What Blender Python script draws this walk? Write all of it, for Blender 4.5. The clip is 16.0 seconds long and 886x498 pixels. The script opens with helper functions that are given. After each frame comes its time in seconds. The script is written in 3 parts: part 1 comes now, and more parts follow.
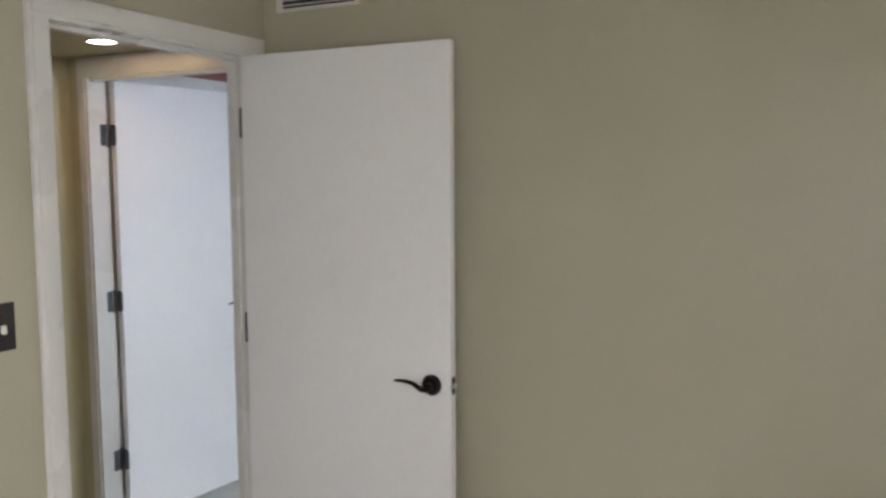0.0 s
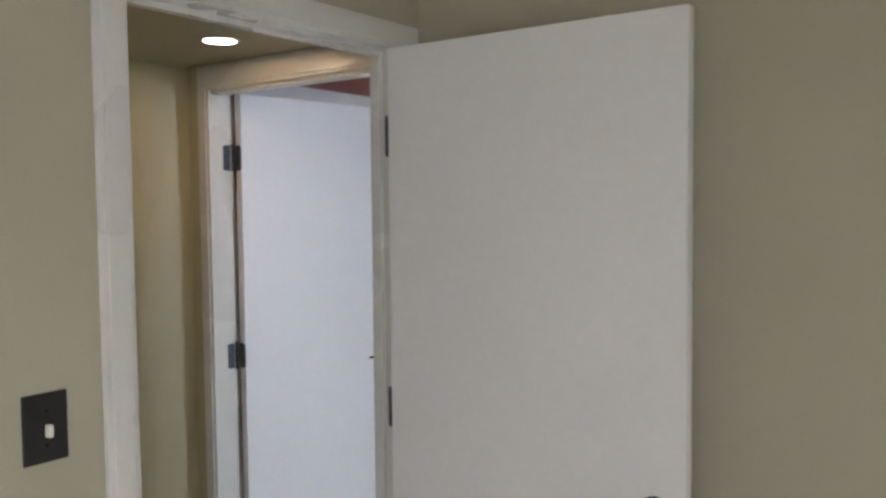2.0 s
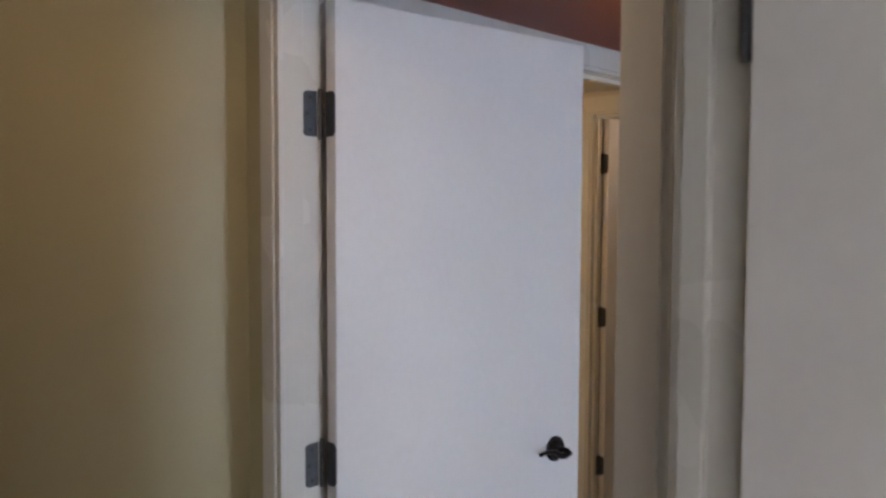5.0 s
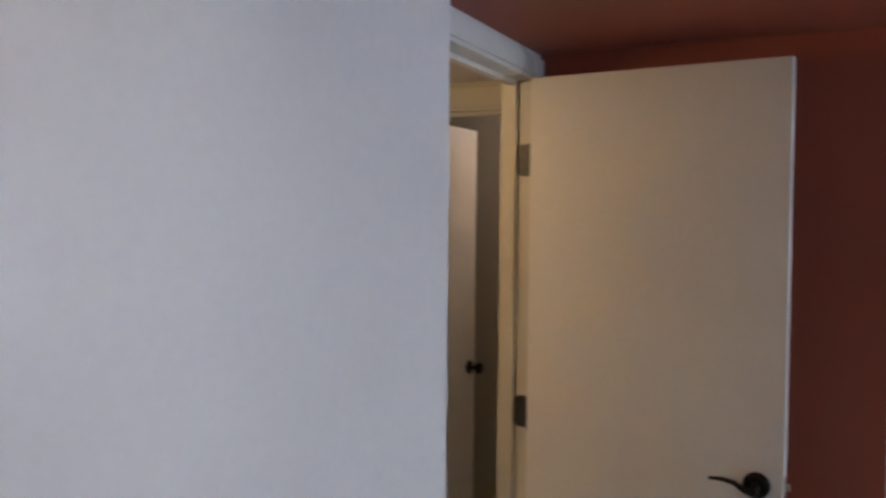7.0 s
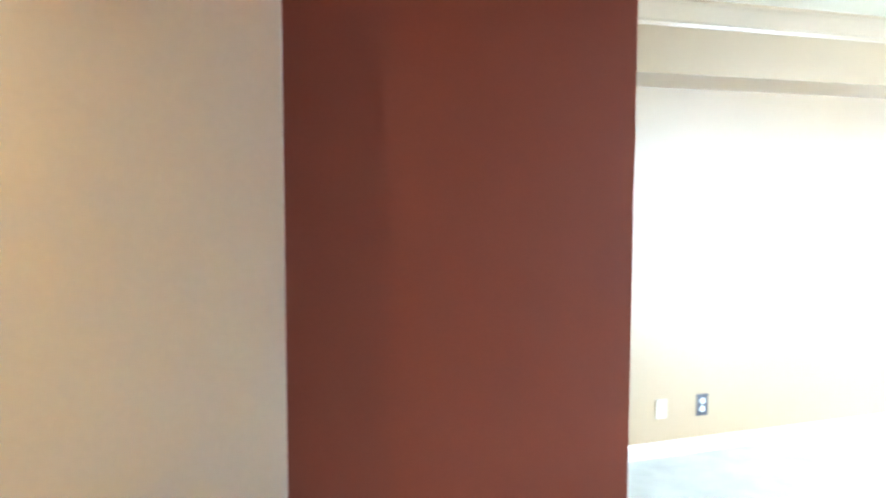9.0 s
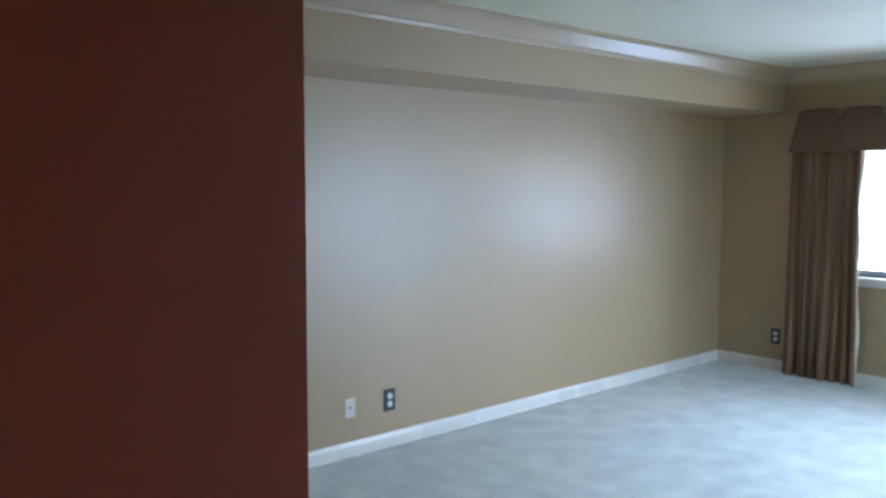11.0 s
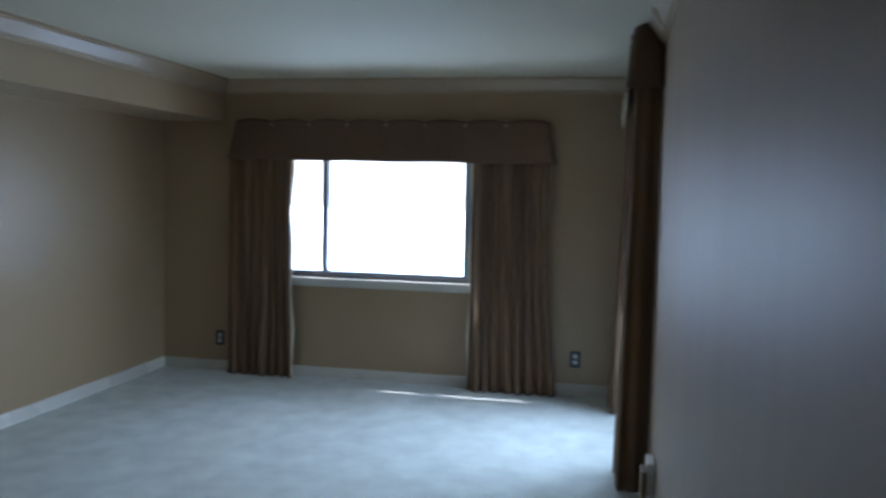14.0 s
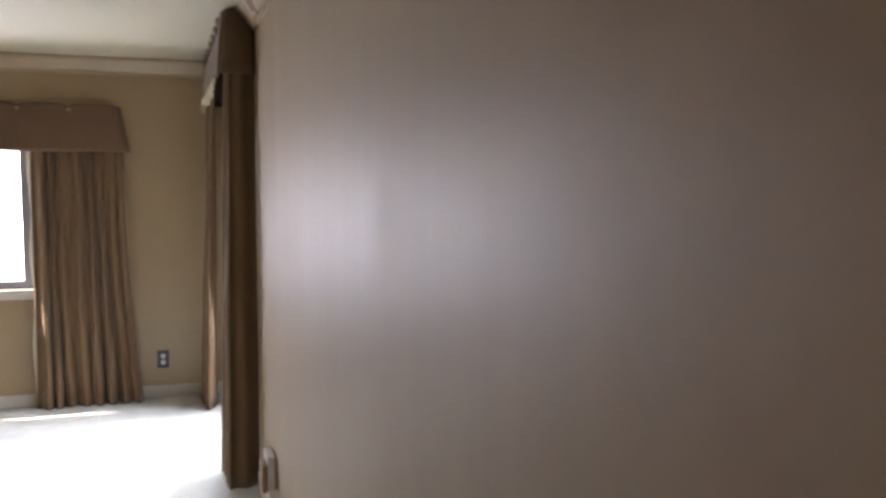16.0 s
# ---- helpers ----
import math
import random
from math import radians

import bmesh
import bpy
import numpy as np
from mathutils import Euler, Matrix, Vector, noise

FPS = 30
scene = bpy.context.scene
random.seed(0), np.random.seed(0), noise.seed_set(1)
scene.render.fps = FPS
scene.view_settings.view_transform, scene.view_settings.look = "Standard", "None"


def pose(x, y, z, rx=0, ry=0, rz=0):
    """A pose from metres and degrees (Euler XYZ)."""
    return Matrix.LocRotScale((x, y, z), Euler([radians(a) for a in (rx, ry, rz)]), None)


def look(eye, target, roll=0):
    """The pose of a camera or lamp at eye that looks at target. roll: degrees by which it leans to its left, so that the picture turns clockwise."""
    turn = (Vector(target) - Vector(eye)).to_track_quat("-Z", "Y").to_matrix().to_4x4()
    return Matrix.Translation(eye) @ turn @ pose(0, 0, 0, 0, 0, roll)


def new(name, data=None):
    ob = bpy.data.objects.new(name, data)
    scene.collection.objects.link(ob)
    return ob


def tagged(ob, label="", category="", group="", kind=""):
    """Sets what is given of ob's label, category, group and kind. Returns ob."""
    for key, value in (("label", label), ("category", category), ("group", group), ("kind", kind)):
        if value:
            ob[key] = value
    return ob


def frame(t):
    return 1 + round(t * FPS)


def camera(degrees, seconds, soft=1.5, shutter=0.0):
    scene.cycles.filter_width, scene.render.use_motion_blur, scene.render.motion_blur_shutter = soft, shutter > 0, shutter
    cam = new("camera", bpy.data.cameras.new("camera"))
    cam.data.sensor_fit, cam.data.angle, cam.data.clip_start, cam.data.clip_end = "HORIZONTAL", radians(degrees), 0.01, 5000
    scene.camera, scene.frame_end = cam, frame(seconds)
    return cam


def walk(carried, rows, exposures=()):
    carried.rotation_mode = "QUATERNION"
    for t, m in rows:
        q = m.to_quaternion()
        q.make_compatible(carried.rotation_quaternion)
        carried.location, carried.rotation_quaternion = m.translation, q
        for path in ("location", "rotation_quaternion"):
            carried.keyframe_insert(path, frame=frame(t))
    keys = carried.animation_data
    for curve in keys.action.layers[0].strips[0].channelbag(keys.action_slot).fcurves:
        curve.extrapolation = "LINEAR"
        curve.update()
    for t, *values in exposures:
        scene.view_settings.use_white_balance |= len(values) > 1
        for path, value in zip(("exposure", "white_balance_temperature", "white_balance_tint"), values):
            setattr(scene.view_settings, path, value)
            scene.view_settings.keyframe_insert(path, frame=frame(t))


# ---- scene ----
cam = camera(55.97, 16.0, soft=2.6, shutter=0.4)
PATH = [
    (0.0, pose(1.884, -2.219, 1.627, 84.87, 0.37, 26.07)),
    (0.5, pose(1.799, -2.060, 1.619, 85.81, -1.43, 29.97)),
    (1.0, pose(1.668, -1.934, 1.620, 86.14, -0.24, 29.83)),
    (1.5, pose(1.498, -1.799, 1.631, 86.10, 0.48, 32.52)),
    (2.0, pose(1.367, -1.603, 1.632, 86.86, 0.57, 35.61)),
    (2.5, pose(1.231, -1.398, 1.633, 87.49, -0.08, 39.30)),
    (3.0, pose(1.064, -1.239, 1.641, 86.79, 0.25, 37.46)),
    (3.5, pose(0.863, -1.075, 1.654, 86.18, -0.08, 38.71)),
    (5.8, pose(0.009, -0.387, 1.622, 87.29, -1.16, 43.88)),
    (6.0, pose(-0.049, -0.316, 1.622, 87.50, -2.02, 43.73)),
    (6.5, pose(-0.216, -0.150, 1.620, 87.30, -1.07, 38.04)),
    (7.0, pose(-0.351, -0.007, 1.622, 88.20, -0.56, 26.08)),
    (7.5, pose(-0.466, 0.173, 1.618, 86.54, -0.56, 17.21)),
    (8.0, pose(-0.521, 0.338, 1.630, 86.80, 0.73, 6.65)),
    (8.3, pose(-0.597, 0.368, 1.648, 85.50, -0.60, -2.90)),
    (8.5, pose(-0.675, 0.388, 1.652, 85.30, -0.70, -8.30)),
    (8.7, pose(-0.742, 0.445, 1.657, 85.20, -0.30, -14.20)),
    (9.0, pose(-0.783, 0.530, 1.658, 85.24, -0.16, -20.53)),
    (9.5, pose(-0.720, 0.622, 1.640, 85.75, -1.25, -27.14)),
    (10.0, pose(-0.661, 0.695, 1.623, 86.46, -0.27, -31.36)),
    (10.2, pose(-0.639, 0.720, 1.617, 86.23, -0.01, -33.49)),
    (12.3, pose(-0.589, 0.705, 1.658, 84.69, -0.55, -53.69)),
    (12.5, pose(-0.580, 0.712, 1.660, 84.58, -0.45, -55.80)),
    (13.0, pose(-0.584, 0.711, 1.662, 85.12, -1.36, -63.06)),
    (13.5, pose(-0.542, 0.746, 1.644, 85.40, -1.26, -70.67)),
    (14.0, pose(-0.520, 0.748, 1.635, 85.97, -1.30, -78.42)),
    (14.5, pose(-0.514, 0.735, 1.638, 86.01, -1.77, -87.23)),
    (15.0, pose(-0.468, 0.778, 1.645, 86.60, -0.86, -96.41)),
    (15.5, pose(-0.418, 0.889, 1.647, 86.84, -1.34, -102.86)),
    (16.0, pose(-0.403, 0.971, 1.647, 85.41, -0.14, -108.43)),
]
EXPOSURE = [
    (0.0, 2.98, 6000, 17), (2.5, 2.75, 6000, 17), (3.7, 2.6, 6000, 19), (5.8, 2.5, 6000, 22), (7.0, 2.4, 5900, 20), (8.0, 2.9, 5850, 12),
    (8.6, 3.38, 5850, 10), (9.1, 3.75, 5850, 11), (9.5, 3.52, 5850, 12), (10.2, 2.5, 5300, 12), (12.3, 1.35, 5400, 14), (13.0, 0.95, 5400, 14), (14.5, 0.35, 5400, 13),
    (15.0, 0.35, 6150, 18), (15.5, 1.45, 6950, 25), (16.0, 1.8, 7350, 29),
]
walk(cam, PATH, EXPOSURE)

# ---- light ----
world = bpy.data.worlds.new("world")
scene.world = world
world.use_nodes = True
wn = world.node_tree
wn.nodes.clear()
sky = wn.nodes.new("ShaderNodeTexSky")
sky.sky_type = 'NISHITA'
sky.sun_disc = False
SUN_WAY = Vector((-0.30, -0.72, -1.0)).normalized()
sky.sun_elevation = math.asin(-SUN_WAY.z)
sky.sun_rotation = math.atan2(-SUN_WAY.x, -SUN_WAY.y)
wb = wn.nodes.new("ShaderNodeBackground")
wb.inputs["Strength"].default_value = 0.05
wo = wn.nodes.new("ShaderNodeOutputWorld")
wn.links.new(sky.outputs[0], wb.inputs[0])
wn.links.new(wb.outputs[0], wo.inputs[0])


def lamp(name, kind, m, energy, colour, **more):
    d = bpy.data.lights.new(name, kind)
    d.energy, d.color = energy, colour
    ob = new(name, d)
    ob.matrix_world = m
    if kind == 'AREA':
        d.shape = more.get("shape", 'RECTANGLE')
        d.size = more["size"]
        d.size_y = more.get("size_y", more["size"])
        d.spread = more.get("spread", math.pi)
    if kind == 'SUN':
        d.angle = radians(0.5)
    return ob


lamp("sun", 'SUN', look((20, 20, 40), Vector((20, 20, 40)) + SUN_WAY), 5.0, (1.0, 0.95, 0.88))
DAY = (0.69, 0.86, 1.0)
DAY_BED = (0.965, 0.935, 0.905)
lamp("sky_light_east_window", 'AREA', look((6.75, 2.75, 1.05), (3.7, 2.6, 0.4)), 28, (0.61, 0.79, 1.0), size=2.0, size_y=0.85)
lamp("sky_light_south_window", 'AREA', look((5.075, 0.385, 1.15), (3.7, 2.1, -0.4)), 34, DAY, size=1.35, size_y=1.95, spread=radians(130))
lamp("sky_light_bedroom_east", 'AREA', look((3.405, -2.75, 1.5), (2.0, -1.9, 0.0)), 1.6, DAY_BED, size=1.2, size_y=1.1, spread=radians(150))
# added fill light in an assumed south window, brightens the north wall and door
lamp("fill_light_bedroom_south", 'AREA', look((2.2, -3.56, 1.5), (1.7, -2.2, 0.0)), 2.6, DAY_BED, size=1.3, size_y=1.1, spread=radians(150))
WARM = (1.0, 0.61, 0.21)
lamp("hall_downlight_lamp", 'AREA', look((-0.696, 0.109, 2.13), (-0.696, 0.109, 0), 0), 0.19, WARM, size=0.09, shape='DISK')
globe = lamp("inner_hall_lamp", 'POINT', Matrix.Translation((-1.95, 1.35, 1.92)), 2.3, (1.0, 0.62, 0.2))
globe.data.shadow_soft_size = 0.05
# added fill light, out of view, to warm the closet door and walls
bulb = lamp("closet_fill_lamp", 'POINT', Matrix.Translation((-1.42, 3.55, 1.97)), 0.20, (1.0, 0.58, 0.18))
bulb.data.shadow_soft_size = 0.05


# ---- materials ----
def mat(name, base, rough=0.6, metal=0.0, var=0.06, grain=40.0, bump=0.1, big=1.5, spec=0.5, sheen=0.0, streak=False, coat=0.0, var2=None, dist=0.002, rvar=0.07):
    m = bpy.data.materials.new(name)
    m.use_nodes = True
    nt = m.node_tree
    b = nt.nodes["Principled BSDF"]
    b.inputs["Metallic"].default_value = metal
    b.inputs["Specular IOR Level"].default_value = spec
    b.inputs["Sheen Weight"].default_value = sheen
    b.inputs["Coat Weight"].default_value = coat
    co = nt.nodes.new("ShaderNodeTexCoord")
    mp = nt.nodes.new("ShaderNodeMapping")
    if streak:
        mp.inputs["Scale"].default_value = (1, 1, 0.06)
    nt.links.new(co.outputs["Object"], mp.inputs[0])
    n1 = nt.nodes.new("ShaderNodeTexNoise")
    n1.inputs["Scale"].default_value = big
    n1.inputs["Detail"].default_value = 4
    n2 = nt.nodes.new("ShaderNodeTexNoise")
    n2.inputs["Scale"].default_value = grain
    n2.inputs["Detail"].default_value = 5
    nt.links.new(mp.outputs[0], n1.inputs[0])
    nt.links.new(mp.outputs[0], n2.inputs[0])
    add = nt.nodes.new("ShaderNodeMath")
    add.operation = 'ADD'
    nt.links.new(n1.outputs[0], add.inputs[0])
    nt.links.new(n2.outputs[0], add.inputs[1])
    ramp = nt.nodes.new("ShaderNodeValToRGB")
    ramp.color_ramp.elements[0].position = 0.35
    ramp.color_ramp.elements[1].position = 0.65
    lo = [c * (1 - var) for c in base]
    hi = [min(1, c * (1 + var)) for c in (var2 or base)]
    ramp.color_ramp.elements[0].color = (*lo, 1)
    ramp.color_ramp.elements[1].color = (*hi, 1)
    half = nt.nodes.new("ShaderNodeMath")
    half.operation = 'MULTIPLY'
    half.inputs[1].default_value = 0.5
    nt.links.new(add.outputs[0], half.inputs[0])
    nt.links.new(half.outputs[0], ramp.inputs[0])
    nt.links.new(ramp.outputs[0], b.inputs["Base Color"])
    rr = nt.nodes.new("ShaderNodeMapRange")
    rr.inputs["To Min"].default_value = max(0.02, rough - rvar)
    rr.inputs["To Max"].default_value = min(1, rough + rvar)
    nt.links.new(n1.outputs[0], rr.inputs[0])
    nt.links.new(rr.outputs[0], b.inputs["Roughness"])
    if bump:
        bp = nt.nodes.new("ShaderNodeBump")
        bp.inputs["Strength"].default_value = bump
        bp.inputs["Distance"].default_value = dist
        nt.links.new(n2.outputs[0], bp.inputs["Height"])
        nt.links.new(bp.outputs[0], b.inputs["Normal"])
    return m


M_BED = mat("olive_tan_wall_paint", (0.395, 0.36, 0.258), 0.42, var=0.03, grain=220, bump=0.12, spec=0.45)
M_TAN = mat("tan_wall_paint", (0.355, 0.256, 0.146), 0.39, var=0.03, grain=220, bump=0.10, spec=0.6)
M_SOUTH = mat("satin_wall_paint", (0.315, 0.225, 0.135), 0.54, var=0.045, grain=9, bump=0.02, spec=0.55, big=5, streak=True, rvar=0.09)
M_HALL = mat("olive_hall_paint", (0.42, 0.365, 0.205), 0.5, var=0.03, grain=220, bump=0.12)
M_CREAM = mat("cream_wall_paint", (0.58, 0.49, 0.30), 0.5, var=0.03, grain=200, bump=0.1)
M_RED = mat("brick_red_paint", (0.31, 0.079, 0.045), 0.5, var=0.06, grain=200, bump=0.15, spec=0.35)
M_CEIL = mat("white_ceiling_paint", (0.60, 0.55, 0.42), 0.8, var=0.02, grain=180, bump=0.2)
M_TRIM = mat("white_trim_paint", (0.61, 0.585, 0.525), 0.28, var=0.02, grain=90, bump=0.04)
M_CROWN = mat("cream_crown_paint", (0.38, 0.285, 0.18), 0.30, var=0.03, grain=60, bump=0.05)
M_DOOR = mat("white_door_paint", (0.72, 0.69, 0.65), 0.45, var=0.025, grain=60, bump=0.05, big=2.5)
M_CARPET = mat("pale_grey_carpet", (0.64, 0.67, 0.63), 0.95, var=0.2, grain=210, bump=1.0, big=5.0, spec=0.1, sheen=0.3, dist=0.008)
M_CURTAIN = mat("tan_velvet_curtain", (0.138, 0.079, 0.046), 0.75, var=0.15, grain=14, bump=0.1, big=6, var2=(0.168, 0.102, 0.048), sheen=0.25, streak=True, spec=0.2)
M_VALANCE = mat("tan_satin_valance", (0.128, 0.075, 0.043), 0.6, var=0.12, grain=50, bump=0.2, big=4, sheen=0.12, spec=0.3)
# valance cloth made paler: the buttons' highlights are put into the colour
M_BUTTON_GLINT = mat("satin_button_cloth_glint", (0.30, 0.21, 0.13), 0.32, var=0.1, grain=60, bump=0.1, sheen=0.1)
M_LINING = mat("ivory_lining", (0.62, 0.57, 0.46), 0.8, var=0.05, grain=60, bump=0.1)
M_BRONZE = mat("dark_bronze", (0.022, 0.018, 0.016), 0.32, metal=0.85, var=0.2, grain=50, bump=0.05)
M_HINGE = mat("dark_hinge_steel", (0.085, 0.085, 0.09), 0.42, metal=0.75, var=0.2, grain=60, bump=0.05)
M_STEEL = mat("latch_steel", (0.55, 0.53, 0.5), 0.3, metal=1.0, var=0.05)
M_BLACK = mat("black_plate", (0.016, 0.014, 0.013), 0.35, var=0.2, grain=30, bump=0.03)
M_IVORY = mat("ivory_plastic", (0.66, 0.62, 0.5), 0.35, var=0.04)
M_WHITE = mat("white_plastic", (0.78, 0.78, 0.76), 0.35, var=0.03)
M_CREAM = mat("cream_plastic", (0.50, 0.46, 0.40), 0.4, var=0.04)
M_BROWN = mat("brown_plastic", (0.26, 0.17, 0.09), 0.4, var=0.08)
M_PLATE = mat("slate_plate", (0.045, 0.048, 0.058), 0.35, metal=0.2, var=0.15, grain=30, bump=0.03)
M_GREYPL = mat("grey_receptacle", (0.6, 0.6, 0.6), 0.4, var=0.05)
M_ALU = mat("grey_anodised_frame", (0.30, 0.33, 0.38), 0.38, metal=0.6, var=0.08, grain=30, bump=0.03)
M_VENT = mat("vent_enamel", (0.6, 0.56, 0.52), 0.4, var=0.05)
M_DARK = mat("dark_recess_shade", (0.03, 0.025, 0.022), 0.8, var=0.1)
M_BEAD = mat("glass_bead", (0.72, 0.64, 0.46), 0.12, metal=0.25, var=0.5, grain=60)
M_CONC = mat("pale_concrete", (0.42, 0.41, 0.39), 0.85, var=0.08, grain=30, bump=0.3)
M_GROUND = mat("distant_ground", (0.16, 0.17, 0.14), 0.9, var=0.2, grain=2)


ct = M_CARPET.node_tree
dent = ct.nodes.new("ShaderNodeTexNoise")
dent.inputs["Scale"].default_value = 11
dent.inputs["Detail"].default_value = 3
tc = [q for q in ct.nodes if q.type == 'TEX_COORD'][0]
fine = [q for q in ct.nodes if q.type == 'BUMP'][0]
low = ct.nodes.new("ShaderNodeBump")
low.inputs["Strength"].default_value = 0.3
low.inputs["Distance"].default_value = 0.025
ct.links.new(tc.outputs["Object"], dent.inputs[0])
ct.links.new(dent.outputs[0], low.inputs["Height"])
ct.links.new(fine.outputs[0], low.inputs["Normal"])
ct.links.new(low.outputs[0], ct.nodes["Principled BSDF"].inputs["Normal"])


def emitter(name, colour, strength):
    m = bpy.data.materials.new(name)
    m.use_nodes = True
    b = m.node_tree.nodes["Principled BSDF"]
    b.inputs["Base Color"].default_value = (0.9, 0.85, 0.75, 1)
    b.inputs["Emission Color"].default_value = (*colour, 1)
    b.inputs["Emission Strength"].default_value = strength
    return m


M_LENS = emitter("lit_lamp_lens", (1.0, 0.9, 0.74), 2.5)
M_GLASS = bpy.data.materials.new("window_glass")
M_GLASS.use_nodes = True
gb = M_GLASS.node_tree.nodes["Principled BSDF"]
gb.inputs["Transmission Weight"].default_value = 1
gb.inputs["Roughness"].default_value = 0.0
gb.inputs["IOR"].default_value = 1.45


# ---- mesh helpers ----
def empty(name, x=0, y=0, z=0):
    ob = new(name)
    ob.location = (x, y, z)
    ob.empty_display_size = 0.1
    bpy.context.view_layer.update()
    return ob


def part(name, bm, material, parent=None, label="", smooth=False):
    me = bpy.data.meshes.new(name)
    bmesh.ops.recalc_face_normals(bm, faces=bm.faces)
    bm.to_mesh(me)
    bm.free()
    me.materials.append(material)
    for p in me.polygons:
        p.use_smooth = smooth
    ob = new(name, me)
    if parent is not None:
        ob.parent = parent
        ob.matrix_parent_inverse = parent.matrix_world.inverted()
    if label:
        tagged(ob, label)
    return ob


def add_box(bm, x0, y0, z0, x1, y1, z1, bevel=0.0, m=None):
    r = bmesh.ops.create_cube(bm, size=1)
    vs = r["verts"]
    for v in vs:
        v.co = Vector(((x0 + x1) / 2 + v.co.x * (x1 - x0), (y0 + y1) / 2 + v.co.y * (y1 - y0), (z0 + z1) / 2 + v.co.z * (z1 - z0)))
    if m is not None:
        bmesh.ops.transform(bm, matrix=m, verts=vs)
    if bevel:
        es = list({e for v in vs for e in v.link_edges})
        bmesh.ops.bevel(bm, geom=es, offset=bevel, segments=2, profile=0.5, affect='EDGES')
    return vs


def box(x0, y0, z0, x1, y1, z1, bevel=0.0, m=None):
    bm = bmesh.new()
    add_box(bm, x0, y0, z0, x1, y1, z1, bevel, m)
    return bm


def boxes(*rows, bevel=0.0):
    bm = bmesh.new()
    for r in rows:
        add_box(bm, *r, bevel=bevel)
    return bm


def add_cyl(bm, r, depth, m, seg=24, r2=None, bevel=0.0):
    c = bmesh.ops.create_cone(bm, cap_ends=True, segments=seg, radius1=r, radius2=r if r2 is None else r2, depth=depth)
    if bevel:
        rim = [e for e in {e for v in c["verts"] for e in v.link_edges} if len([f for f in e.link_faces if len(f.verts) > 4]) == 1]
        out = bmesh.ops.bevel(bm, geom=rim, offset=bevel, segments=3, profile=0.6, affect='EDGES')
        vs = list({v for f in out["faces"] for v in f.verts} | {v for v in c["verts"] if v.is_valid})
        bmesh.ops.transform(bm, matrix=m, verts=vs)
    else:
        bmesh.ops.transform(bm, matrix=m, verts=c["verts"])


def add_tube(bm, pts, radii, seg=12, flat=1.0):
    rings = []
    for i, p in enumerate(pts):
        p = Vector(p)
        a = Vector(pts[max(i - 1, 0)])
        b = Vector(pts[min(i + 1, len(pts) - 1)])
        d = (b - a).normalized()
        side = d.cross(Vector((0, 0, 1)))
        if side.length < 1e-3:
            side = Vector((1, 0, 0))
        side.normalize()
        up = side.cross(d)
        rings.append([bm.verts.new(p + radii[i] * (math.cos(k) * side * flat + math.sin(k) * up)) for k in [2 * math.pi * j / seg for j in range(seg)]])
    for r0, r1 in zip(rings, rings[1:]):
        for j in range(seg):
            bm.faces.new((r0[j], r0[(j + 1) % seg], r1[(j + 1) % seg], r1[j]))
    bm.faces.new(rings[0][::-1])
    bm.faces.new(rings[-1])


def extrude_profile(profile, start, end, across, up=(0, 0, 1)):
    """A moulding: profile points (out, height) swept from start to end."""
    bm = bmesh.new()
    across, up = Vector(across), Vector(up)
    ends = []
    for p in (Vector(start), Vector(end)):
        ends.append([bm.verts.new(p + across * o + up * h) for o, h in profile])
    n = len(profile)
    for i in range(n):
        bm.faces.new((ends[0][i], ends[0][(i + 1) % n], ends[1][(i + 1) % n], ends[1][i]))
    bm.faces.new(ends[0][::-1])
    bm.faces.new(ends[1])
    return bm


def structure(name, bm, material, label, category="wall"):
    return tagged(part(name, bm, material), label, category, kind="structure")


# ---- the large structure ----
H_A, H_HALL, H_RED, H_LIV = 2.50, 2.140, 2.135, 2.545
W1, XL, YR = -0.044, -1.212, 2.419
structure("floor", boxes((-2.9, -3.85, -0.12, 6.40, 4.80, 0.0)), M_CARPET, "pale grey cut-pile carpet with faint pile marks", "carpet floor")

# bedroom
structure("wall_bedroom_west", boxes((-0.085, -3.7, 0, W1, -0.663, H_A), (-0.085, 0.150, 0, W1, 0.38, H_A), (-0.085, -0.663, 2.045, W1, 0.150, H_A)), M_BED, "tan painted bedroom wall with an open doorway")
structure("wall_bedroom_north", boxes((W1, 0.257, 0, 3.5, 0.38, H_A)), M_BED, "tan painted plain bedroom wall behind the open door")
# opening added, out of view, for the south fill light
structure("wall_bedroom_south", boxes((-0.085, -3.75, 0, 1.5, -3.55, H_A), (2.9, -3.75, 0, 3.5, -3.55, H_A), (1.5, -3.75, 0, 2.9, -3.55, 0.9), (1.5, -3.75, 2.1, 2.9, -3.55, H_A)), M_BED, "tan painted bedroom wall with an unseen window")
structure("wall_bedroom_east", boxes((3.4, -3.55, 0, 3.5, -3.4, H_A), (3.4, -2.1, 0, 3.5, 0.257, H_A), (3.4, -3.4, 0, 3.5, -2.1, 0.9), (3.4, -3.4, 2.1, 3.5, -2.1, H_A)), M_BED, "tan painted bedroom wall with an unseen window")
structure("ceiling_bedroom", boxes((-0.085, -3.75, H_A, 3.5, 0.38, H_A + 0.1)), M_CEIL, "white painted bedroom ceiling", "ceiling")

